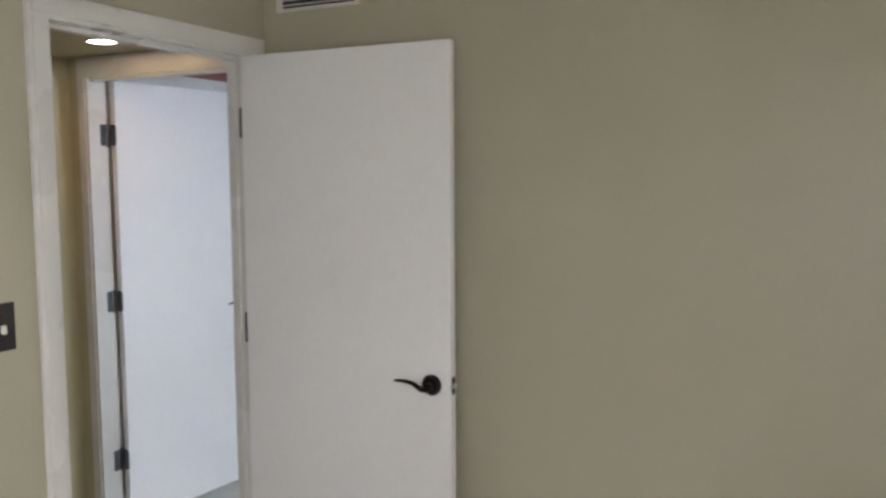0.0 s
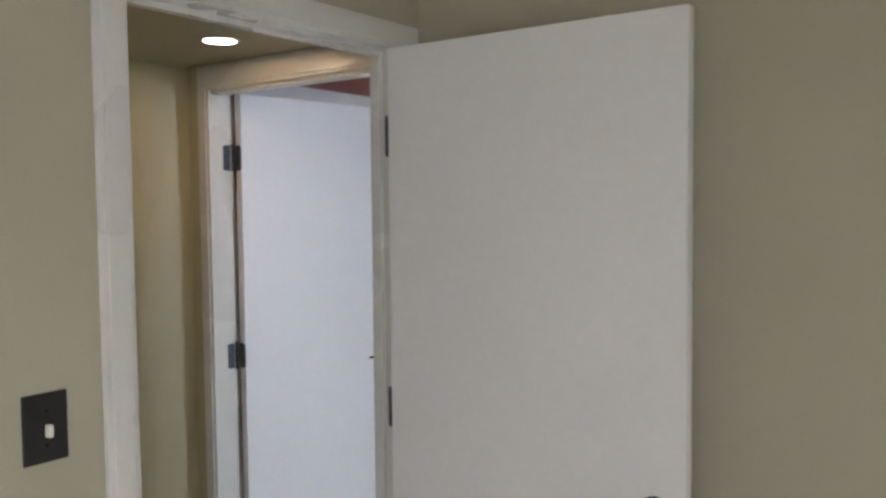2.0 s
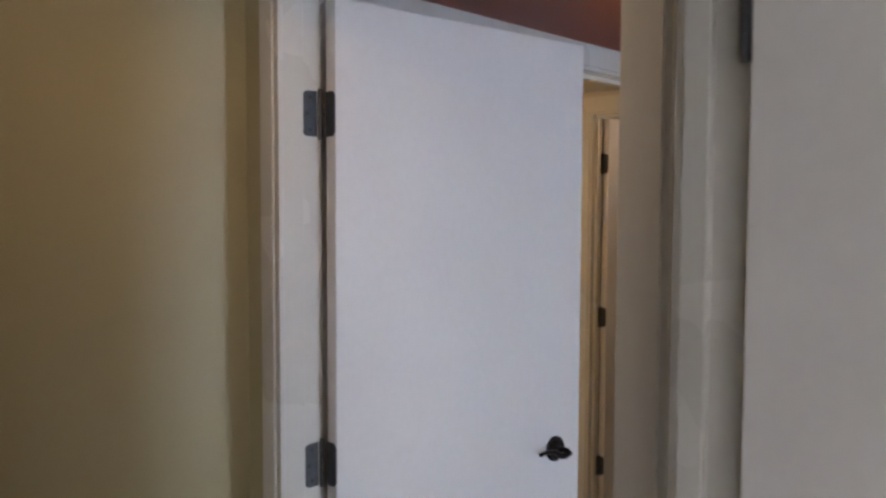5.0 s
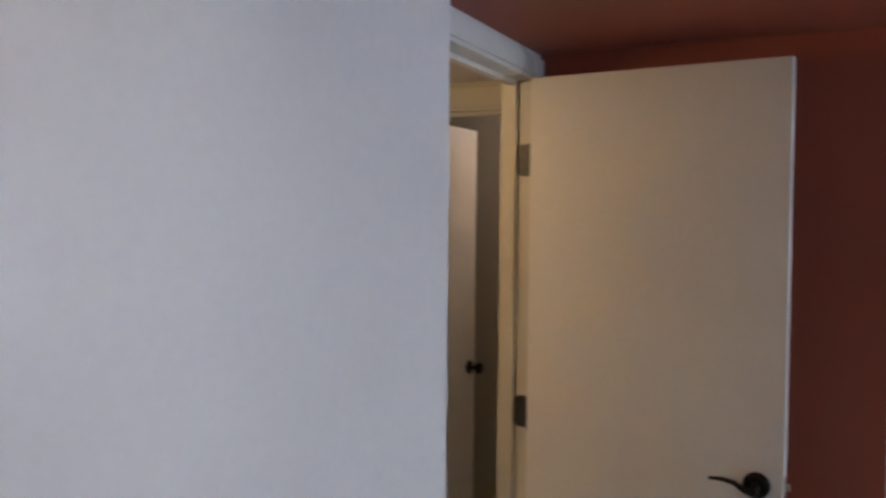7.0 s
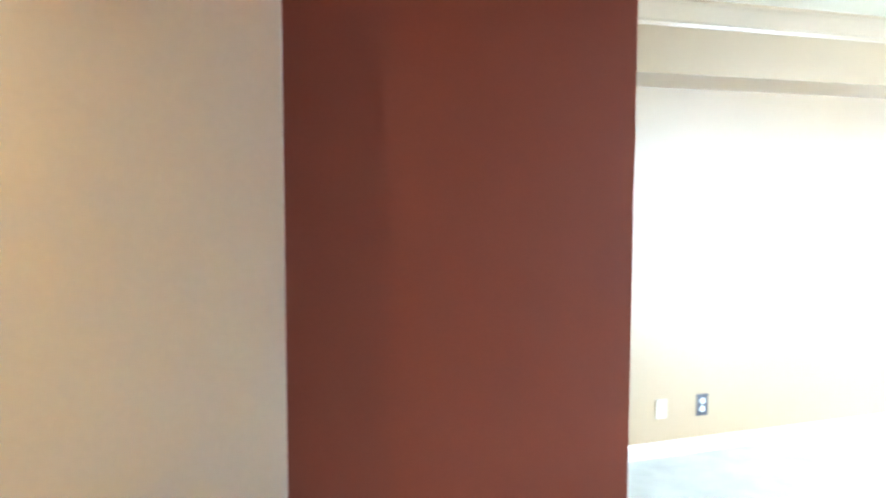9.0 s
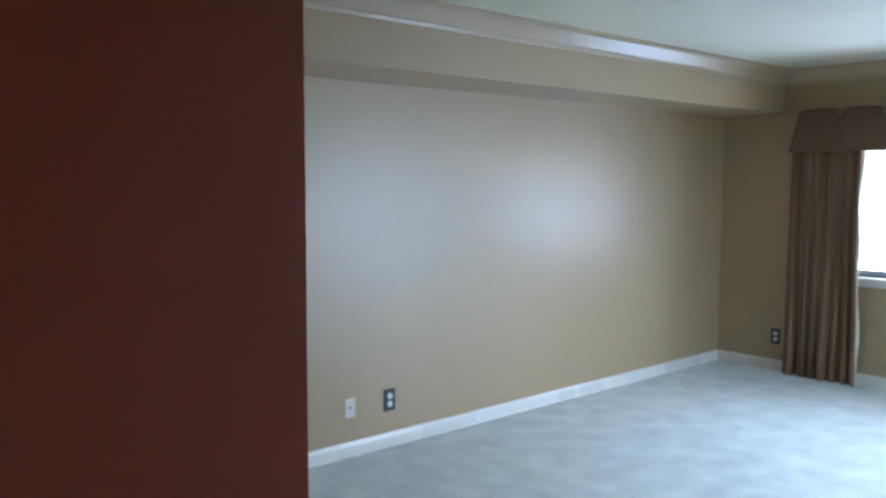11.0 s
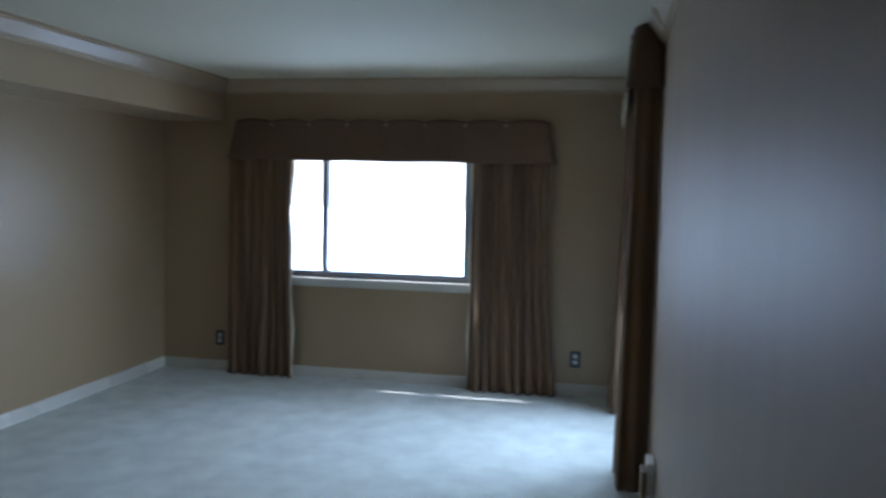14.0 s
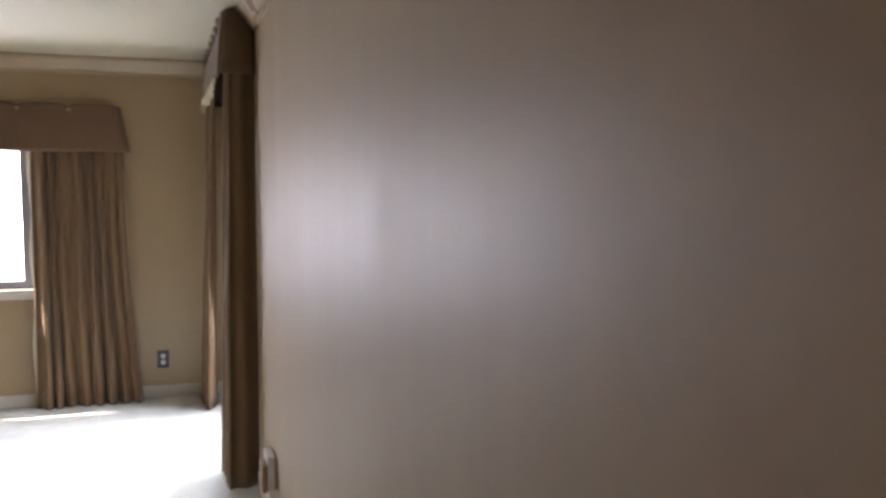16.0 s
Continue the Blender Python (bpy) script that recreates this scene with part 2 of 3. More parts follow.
# small hall
structure("wall_hall_east", boxes((-0.126, -2.3, 0, -0.085, -0.663, 2.3), (-0.126, 0.150, 0, -0.085, 0.385, 2.3), (-0.126, -0.663, 2.045, -0.085, 0.150, 2.3)), M_HALL, "olive tan painted hall wall beside the bedroom doorway")
structure("wall_hall_west", boxes((-1.292, -2.3, 0, XL, 0.436, 2.3)), M_HALL, "olive tan painted hall wall lit by the downlight")
structure("wall_hall_end", boxes((XL, -2.4, 0, -0.085, -2.3, 2.3)), M_HALL, "olive tan painted end wall of the hall")
structure("wall_hall_north", boxes((XL, 0.385, 0, -1.125, 0.436, 2.3), (-0.315, 0.385, 0, -0.085, 0.436, 2.3), (-1.125, 0.385, 2.055, -0.315, 0.436, 2.3)), M_HALL, "olive tan painted hall wall around the doorway")
structure("ceiling_hall", boxes((XL, -2.3, H_HALL, -0.126, 0.385, H_HALL + 0.08)), M_HALL, "low cream painted hall ceiling", "ceiling")

structure("ceiling_hall_panel", boxes((XL, -2.3, H_HALL - 0.007, -0.126, -0.148, H_HALL - 0.0005), bevel=0.0015), M_HALL, "painted panel joint across the hall ceiling", "ceiling")

# red passage
structure("wall_passage_west", boxes((-1.252, 0.436, 0, XL, 1.568, 2.3), (-1.252, 2.338, 0, XL, 2.476, 2.3), (-1.252, 1.568, 2.050, XL, 2.338, 2.3)), M_TRIM, "white painted passage wall with an open doorway")
structure("wall_red_north", boxes((XL, YR, 0, 0.463, 2.476, H_LIV)), M_RED, "brick red painted wall ending at the living room", "wall")
structure("ceiling_red", boxes((XL, 0.505, H_RED, 0.463, YR, H_RED + 0.08)), M_RED, "low dark red painted ceiling", "ceiling")
structure("wall_header", boxes((0.36, 0.51, H_RED + 0.082, 0.461, YR - 0.002, H_LIV)), M_TAN, "tan painted header above the wide opening")

# inner hall past the red passage
structure("wall_inner_hall_east", boxes((-1.292, 0.9, 0, -1.252, 1.568, 2.3), (-1.292, 2.338, 0, -1.252, 3.75, 2.3), (-1.292, 1.568, 2.050, -1.252, 2.338, 2.3)), M_CREAM, "cream painted inner hall wall")
structure("wall_inner_hall_north", boxes((-2.6, 2.87, 0, -1.925, 2.98, 2.3), (-1.486, 2.87, 0, -1.292, 2.98, 2.3), (-1.925, 2.87, 2.045, -1.486, 2.98, 2.3)), M_CREAM, "cream painted wall around a narrow doorway")
structure("wall_inner_hall_west", boxes((-2.7, 0.9, 0, -2.6, 3.75, 2.3)), M_CREAM, "cream painted inner hall wall")
structure("wall_inner_hall_south", boxes((-2.6, 0.8, 0, -1.292, 0.9, 2.3)), M_CREAM, "cream painted inner hall wall")
structure("wall_closet_north", boxes((-2.6, 3.75, 0, XL, 3.85, 2.3)), M_CREAM, "cream painted closet back wall")
structure("ceiling_inner_hall", boxes((-2.6, 0.9, 2.152, -1.292, 2.87, 2.25)), M_CREAM, "cream inner hall ceiling under warm light", "ceiling")
structure("ceiling_closet", boxes((-2.6, 2.98, 2.2, -1.292, 3.75, 2.28)), M_CREAM, "plain closet ceiling", "ceiling")

# living room
structure("wall_living_west", boxes((0.36, 2.476, 0, 0.463, 4.66, H_LIV)), M_TAN, "tan painted living room wall")
structure("wall_living_north", boxes((0.36, 4.66, 0, 6.40, 4.80, H_LIV)), M_TAN, "long tan painted living room wall under a soffit")
structure("wall_living_east", boxes((6.25, 0.39, 0, 6.40, 1.89, H_LIV), (6.25, 3.75, 0, 6.40, 4.66, H_LIV), (6.25, 1.89, 0, 6.40, 3.75, 0.866), (6.25, 1.89, 2.1, 6.40, 3.75, H_LIV)), M_TAN, "tan painted window wall")
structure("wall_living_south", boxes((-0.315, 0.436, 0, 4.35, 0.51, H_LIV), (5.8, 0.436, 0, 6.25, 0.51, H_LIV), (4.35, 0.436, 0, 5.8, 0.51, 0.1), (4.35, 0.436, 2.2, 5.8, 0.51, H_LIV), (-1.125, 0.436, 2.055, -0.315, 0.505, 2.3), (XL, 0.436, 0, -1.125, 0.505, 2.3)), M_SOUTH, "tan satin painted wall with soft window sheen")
structure("soffit", boxes((0.463, 4.096, 2.191, 6.25, 4.66, H_LIV)), M_TAN, "tan painted soffit boxing along the ceiling", "soffit")
structure("ceiling_living", boxes((-1.25, 0.39, H_LIV, 6.40, 4.80, H_LIV + 0.1)), M_CEIL, "smooth white painted living room ceiling", "ceiling")

CROWN = [(0, 0), (0.012, 0), (0.016, 0.016), (0.03, 0.024), (0.052, 0.058), (0.074, 0.09), (0.082, 0.098), (0.09, 0.104), (0.09, 0.121), (0, 0.121)]
CZ = 2.424
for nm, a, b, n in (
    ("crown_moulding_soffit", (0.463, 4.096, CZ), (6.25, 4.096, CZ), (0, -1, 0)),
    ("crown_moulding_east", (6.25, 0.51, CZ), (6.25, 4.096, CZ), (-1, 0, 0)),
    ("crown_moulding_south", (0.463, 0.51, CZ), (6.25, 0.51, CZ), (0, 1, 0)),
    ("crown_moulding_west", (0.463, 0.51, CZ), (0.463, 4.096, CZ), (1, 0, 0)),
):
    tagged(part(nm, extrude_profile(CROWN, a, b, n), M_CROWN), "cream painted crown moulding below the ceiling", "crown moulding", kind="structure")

BASE = [(0, 0), (0.014, 0), (0.014, 0.066), (0.011, 0.078), (0.006, 0.088), (0, 0.09)]
for nm, a, b, n in (
    ("baseboard_living_north", (0.463, 4.66, 0), (6.25, 4.66, 0), (0, -1, 0)),
    ("baseboard_living_east", (6.25, 0.51, 0), (6.25, 4.66, 0), (-1, 0, 0)),
    ("baseboard_living_south", (-0.24, 0.51, 0), (4.35, 0.51, 0), (0, 1, 0)),
    ("baseboard_living_west", (0.463, 2.476, 0), (0.463, 4.66, 0), (1, 0, 0)),
    ("baseboard_red", (XL, YR, 0), (0.463, YR, 0), (0, -1, 0)),
    ("baseboard_hall_west", (XL, -2.3, 0), (XL, 0.36, 0), (1, 0, 0)),
    ("baseboard_bedroom_west", (W1, -3.55, 0), (W1, -0.735, 0), (1, 0, 0)),
    ("baseboard_bedroom_north", (W1 + 0.014, 0.257, 0), (3.4, 0.257, 0), (0, -1, 0)),
    ("baseboard_inner_hall", (-2.6, 2.87, 0), (-2.0, 2.87, 0), (0, -1, 0)),
):
    tagged(part(nm, extrude_profile(BASE, a, b, n), M_TRIM), "white painted baseboard above the carpet", "baseboard", kind="structure")


# ---- doors ----
def casing(parent, plane, side, a0, a1, z, w, wr, axis, top):
    """Three casing boards round an opening a0..a1 on the wall face plane, facing side."""
    def board(lo, hi, zlo, zhi):
        bm = bmesh.new()
        for d0, d1, inset in ((0.0, 0.013, 0.0), (0.013, 0.019, 0.012)):
            p0, p1 = plane + side * d0, plane + side * d1
            lo2, hi2, zl, zh = lo + inset, hi - inset, zlo, zhi - (inset if zlo > 1 else 0)
            zl = zlo + (inset if zlo > 1 else 0)
            if axis == 'y':
                add_box(bm, min(p0, p1), lo2, zl, max(p0, p1), hi2, zh, 0.002)
            else:
                add_box(bm, lo2, min(p0, p1), zl, hi2, max(p0, p1), zh, 0.002)
        return part("casing", bm, M_TRIM, parent)
    board(a0 - w, a0 + 0.004, 0, z)
    board(a1 - 0.004, a1 + wr, 0, z)
    board(a0 - w, a1 + wr, z, top)


def jambs(parent, d0, d1, a0, a1, z, axis, stop0, stop1, s=0.013):
    """Jamb boards with a door stop, lining an opening a0..a1 through a wall d0..d1."""
    t = 0.004
    def b(nm, lo, hi, zlo, zhi, e0, e1):
        bm = box(e0, lo, zlo, e1, hi, zhi, 0.0015) if axis == 'y' else box(lo, e0, zlo, hi, e1, zhi, 0.0015)
        part(nm, bm, M_TRIM, parent)
    e0, e1 = d0 - 0.001, d1 + 0.001
    b("jamb", a0, a0 + t, 0, z, e0, e1)
    b("jamb", a1 - t, a1, 0, z, e0, e1)
    b("jamb_head", a0 + t, a1 - t, z - t, z, e0, e1)
    b("door_stop", a0 + t, a0 + t + s, 0, z - t, stop0, stop1)
    b("door_stop", a1 - t - s, a1 - t, 0, z - t, stop0, stop1)
    b("door_stop_head", a0 + t + s, a1 - t - s, z - t - s, z - t, stop0, stop1)


def rounded_plate(w, h, t, r=0.014):
    """A plate in x (width) and z, thickness along y, rounded on its left corners."""
    pts = []
    for cx, cz, a0 in ((-w + r, h / 2 - r, 90), (-w + r, -h / 2 + r, 180)):
        for k in range(6):
            a = radians(a0 + 18 * k)
            pts.append((cx + r * math.cos(a), cz + r * math.sin(a)))
    pts += [(0, -h / 2), (0, h / 2)]
    bm = bmesh.new()
    f = [bm.verts.new((x, -t / 2, z)) for x, z in pts]
    g = [bm.verts.new((x, t / 2, z)) for x, z in pts]
    n = len(pts)
    bm.faces.new(f)
    bm.faces.new(g[::-1])
    for i in range(n):
        bm.faces.new((f[i], g[i], g[(i + 1) % n], f[(i + 1) % n]))
    return bm


def hinge(parent, m_jamb, m_leaf, pin, wide=0.036):
    """Two rounded plates with screws and a pin barrel."""
    h = 0.095
    bm = rounded_plate(wide, h, 0.003, min(0.014, wide * 0.4))
    bm.transform(m_jamb)
    plate = part("hinge_plate", bm, M_HINGE, parent, "dark steel hinge plate with screws")
    for x, z in ((-wide * 0.5, 0.034), (-wide * 0.72, 0.0), (-wide * 0.5, -0.034)):
        bm = bmesh.new()
        add_cyl(bm, 0.0040, 0.0045, m_jamb @ Matrix.Translation((x, 0, z)) @ Matrix.Rotation(radians(90), 4, 'X'), 10)
        part("screw", bm, M_BLACK, plate, "dark screw head")
    bm = rounded_plate(0.034, h, 0.003)
    bm.transform(m_leaf)
    part("hinge_plate", bm, M_HINGE, parent)
    bm = bmesh.new()
    for k in range(5):
        add_cyl(bm, 0.0058, h / 5 - 0.001, Matrix.Translation((pin[0], pin[1], pin[2] + (k - 2) * h / 5)), 12)
    add_cyl(bm, 0.0045, h + 0.012, Matrix.Translation(pin), 12)
    part("hinge_pin", bm, M_HINGE, parent, smooth=False)


def lever(parent, along, out, x, z, face, tag="lever_handle"):
    """A wave lever on a round rose. along: unit vector to the hinge, out: away from the leaf, at the point face."""
    along, out = Vector(along).normalized(), Vector(out).normalized()
    c = Vector(face)
    rotm = out.to_track_quat('Z', 'Y').to_matrix().to_4x4()
    bm = bmesh.new()
    add_cyl(bm, 0.034, 0.009, Matrix.Translation(c + out * 0.0045) @ rotm, 32, bevel=0.003)
    add_cyl(bm, 0.027, 0.008, Matrix.Translation(c + out * 0.0125) @ rotm, 32, bevel=0.003)
    rose = part("rose", bm, M_BRONZE, parent, "dark bronze round rose", smooth=True)
    bm = bmesh.new()
    add_cyl(bm, 0.0105, 0.034, Matrix.Translation(c + out * 0.032) @ rotm, 20)
    pts, rad = [], []
    for i in range(17):
        u = i / 16
        zz = -0.010 * math.sin(min(1, u * 2.2) * math.pi) * (1 - u) * 1.4 + 0.020 * (u ** 1.1) - 0.030 * max(0, u - 0.72) ** 1.2
        pts.append(c + out * (0.048 - 0.006 * math.sin(u * math.pi)) + along * (-0.008 + 0.118 * u) + Vector((0, 0, zz)))
        rad.append(0.0105 - 0.0062 * u ** 0.8)
    add_tube(bm, pts, rad, 12)
    part(tag, bm, M_BRONZE, rose, "dark bronze curved lever", smooth=True)


def door(name, corner, angle, width, thick_side, label, height=2.038):
    """A flush leaf whose seen face runs from corner at angle; it is thick to thick_side (+1 left of that line)."""
    th = empty(name, corner[0], corner[1], 0)
    tagged(th, label, "door", kind="structure")
    d = Vector((math.cos(angle), math.sin(angle), 0))
    n = Vector((-d.y, d.x, 0)) * thick_side
    m = Matrix(((d.x, n.x, 0, corner[0]), (d.y, n.y, 0, corner[1]), (0, 0, 1, 0), (0, 0, 0, 1)))
    bm = box(0.003, 0, 0.012, width, 0.035, height, 0.0022)
    bm.transform(m)
    leaf = part("door_leaf", bm, M_DOOR, th)
    return th, leaf, d, n, m


def latch(parent, m, width, z, deadlatch=True):
    bm = box(width - 0.0005, 0.006, z - 0.028, width + 0.0016, 0.029, z + 0.028, 0.0005, m)
    part("latch_plate", bm, M_BRONZE, parent, "dark bronze latch plate")
    bm = box(width + 0.0012, 0.011, z - 0.008, width + 0.011, 0.024, z + 0.008, 0.002, m)
    part("latch_bolt", bm, M_STEEL, parent, "steel latch bolt")


# bedroom door swung back to the wall
fr = tagged(empty("door_frame_1", W1, -0.26, 0), "white painted wooden frame of the bedroom doorway", "door frame", kind="structure")
casing(fr, W1, 1, -0.663, 0.150, 2.042, 0.064, 0.092, 'y', 2.110)
casing(fr, -0.126, -1, -0.668, 0.205, 2.055, 0.066, 0.066, 'y', 2.121)
jambs(fr, -0.126, W1, -0.663, 0.150, 2.046, 'y', -0.112, -0.084)
th, leaf, d, n, m = door("door_1", (W1 + 0.006, 0.109), 0.0, 0.806, 1, "open white flush door with a dark bronze lever")
lever(leaf, -d, -n, 0, 0, m @ Vector((0.806 - 0.066, 0, 0.958)))
latch(leaf, m, 0.806, 0.958)
for z in (1.81, 1.088, 0.32):
    hinge(th, Matrix.Translation((W1 - 0.002, 0.1450, z)), m @ pose(0.0015, 0.0, z, 0, 0, -90), (W1 + 0.002, 0.1135, z), 0.014)

# hall door opened into the passage
fr = tagged(empty("door_frame_2", -0.72, 0.44, 0), "white painted wooden frame of the hall doorway", "door frame", kind="structure")
casing(fr, 0.385, -1, -1.090, -0.315, 2.050, 0.058, 0.072, 'x', 2.137)
casing(fr, 0.505, 1, -1.133, -0.315, 2.050, 0.056, 0.072, 'x', 2.130)
jambs(fr, 0.385, 0.505, -1.125, -0.315, 2.056, 'x', 0.390, 0.452, 0.014)
th, leaf, d, n, m = door("door_2", (-1.0755, 0.508), 1.466, 0.818, 1, "open white flush door lit by daylight with a bronze lever", 2.050)
lever(leaf, -d, -n, 0, 0, m @ Vector((0.818 - 0.105, 0, 0.958)))
latch(leaf, m, 0.818, 0.958)
for z in (1.81, 1.06, 0.32):
    hinge(th, pose(-1.1195, 0.496, z, 0, 0, 90), m @ pose(0.0015, 0.034, z, 0, 0, 90), (-1.1190, 0.506, z))

# passage door swung back to the red wall
fr = tagged(empty("door_frame_3", -1.25, 1.95, 0), "white painted wooden frame of the inner hall doorway", "door frame", kind="structure")
casing(fr, XL, 1, 1.568, 2.338, 2.046, 0.072, 0.075, 'y', 2.118)
casing(fr, -1.292, -1, 1.568, 2.338, 2.046, 0.066, 0.066, 'y', 2.118)
jambs(fr, -1.292, XL, 1.568, 2.338, 2.050, 'y', -1.280, -1.252)
th, leaf, d, n, m = door("door_3", (XL + 0.010, 2.299), -0.074, 0.716, 1, "open white flush door against the red wall", 2.046)
lever(leaf, -d, -n, 0, 0, m @ Vector((0.716 - 0.066, 0, 0.958)))
latch(leaf, m, 0.716, 0.958)
for z in (1.81, 1.06, 0.32):
    hinge(th, Matrix.Translation((XL - 0.002, 2.3325, z)), m @ pose(0.0015, 0.0, z, 0, 0, -90), (XL + 0.010, 2.339, z))

# narrow closet door, half open
fr = tagged(empty("door_frame_4", -1.70, 2.92, 0), "cream painted frame of the narrow closet doorway", "door frame", kind="structure")
casing(fr, 2.87, -1, -1.925, -1.486, 2.042, 0.066, 0.066, 'x', 2.128)
jambs(fr, 2.87, 2.98, -1.925, -1.486, 2.046, 'x', 2.885, 2.912)
th, leaf, d, n, m = door("door_4", (-1.885, 2.945), 1.50, 0.455, 1, "open narrow cream door with a dark knob", 2.03)
bm = bmesh.new()
kc = m @ Vector((0.40, 0, 0.985))
rotm = (-n).to_track_quat('Z', 'Y').to_matrix().to_4x4()
add_cyl(bm, 0.030, 0.008, Matrix.Translation(kc - n * 0.004) @ rotm, 24, bevel=0.002)
add_cyl(bm, 0.010, 0.036, Matrix.Translation(kc - n * 0.024) @ rotm, 16)
add_cyl(bm, 0.025, 0.024, Matrix.Translation(kc - n * 0.05) @ rotm, 24, bevel=0.009)
part("knob", bm, M_BRONZE, leaf, "dark bronze round knob", smooth=True)
for z in (1.81, 1.05, 0.30):
    hinge(th, pose(-1.9195, 2.94, z, 0, 0, 90), m @ pose(0.0015, 0.034, z, 0, 0, 90), (-1.916, 2.95, z))


# ---- window and glazing ----
def window(name, label, axis, d0, d1, a0, a1, z0, z1, muls, bar):
    th = tagged(empty(name, d0 if axis == 'y' else (a0 + a1) / 2, (a0 + a1) / 2 if axis == 'y' else d0, z0), label, "window", kind="structure")
    def b(nm, lo, hi, zl, zh, e0, e1, material, lab="", bev=0.003):
        bm = box(e0, lo, zl, e1, hi, zh, bev) if axis == 'y' else box(lo, e0, zl, hi, e1, zh, bev)
        return part(nm, bm, material, th, lab)
    b("frame_rail", a0, a1, z0, z0 + bar, d0, d1, M_ALU)
    b("frame_rail", a0, a1, z1 - bar, z1, d0, d1, M_ALU)
    b("frame_stile", a0, a0 + bar * 1.3, z0 + bar, z1 - bar, d0, d1, M_ALU)
    b("frame_stile", a1 - bar * 1.3, a1, z0 + bar, z1 - bar, d0, d1, M_ALU)
    for q in muls:
        b("mullion", q - 0.026, q + 0.026, z0 + bar, z1 - bar, d0 + 0.004, d1 - 0.004, M_ALU)
    edges = [a0 + bar * 1.3] + list(muls) + [a1 - bar * 1.3]
    for i in range(len(edges) - 1):
        lo = edges[i] + (0.026 if i else 0)
        hi = edges[i + 1] - (0.026 if i < len(edges) - 2 else 0)
        g = b("pane", lo, hi, z0 + bar, z1 - bar, (d0 + d1) / 2 - 0.003, (d0 + d1) / 2 + 0.003, M_GLASS, "", 0)
        g.visible_shadow = False
    return th


w1 = window("window_1", "sliding window with dark grey aluminium frame, blown-out sky", 'y', 6.30, 6.37, 1.892, 3.748, 0.868, 2.098, (3.178,), 0.052)
bm = box(6.185, 1.84, 0.826, 6.298, 3.80, 0.866, 0.004)
part("window_sill", bm, M_TRIM, w1, "white painted sill")
bm = box(6.232, 1.85, 0.79, 6.249, 3.79, 0.826, 0.003)
part("sill_apron", bm, M_TRIM, w1)
window("window_2", "tall glazed sliding door behind the side curtains", 'x', 0.40, 0.47, 4.352, 5.798, 0.102, 2.198, (5.07,), 0.05)
window("window_3", "unseen bedroom window with grey aluminium frame", 'y', 3.42, 3.49, -3.398, -2.102, 0.902, 2.098, (-2.75,), 0.05)
# unseen window added to hold the south fill light
window("added_window_4", "unseen bedroom window with grey aluminium frame", 'x', -3.72, -3.65, 1.502, 2.898, 0.902, 2.098, (2.2,), 0.05)
# added outside, out of view, to narrow the sun sliver on the carpet
structure("sun_trim_ledge", boxes((6.40, 0.5, 2.12, 6.512, 5.0, 2.30)), M_CONC, "added unseen ledge that cuts the sun to a sliver", "ledge")
haze = emitter("bright_haze", (0.95, 0.98, 1.0), 2.4)
structure("backdrop", boxes((60, -90, -14, 60.5, 90, 70)), haze, "bright hazy white sky in the distance", "backdrop")
structure("ground", boxes((-3000, -3000, -14.2, 3000, 3000, -14.0)), M_GROUND, "distant ground far below the windows", "ground")


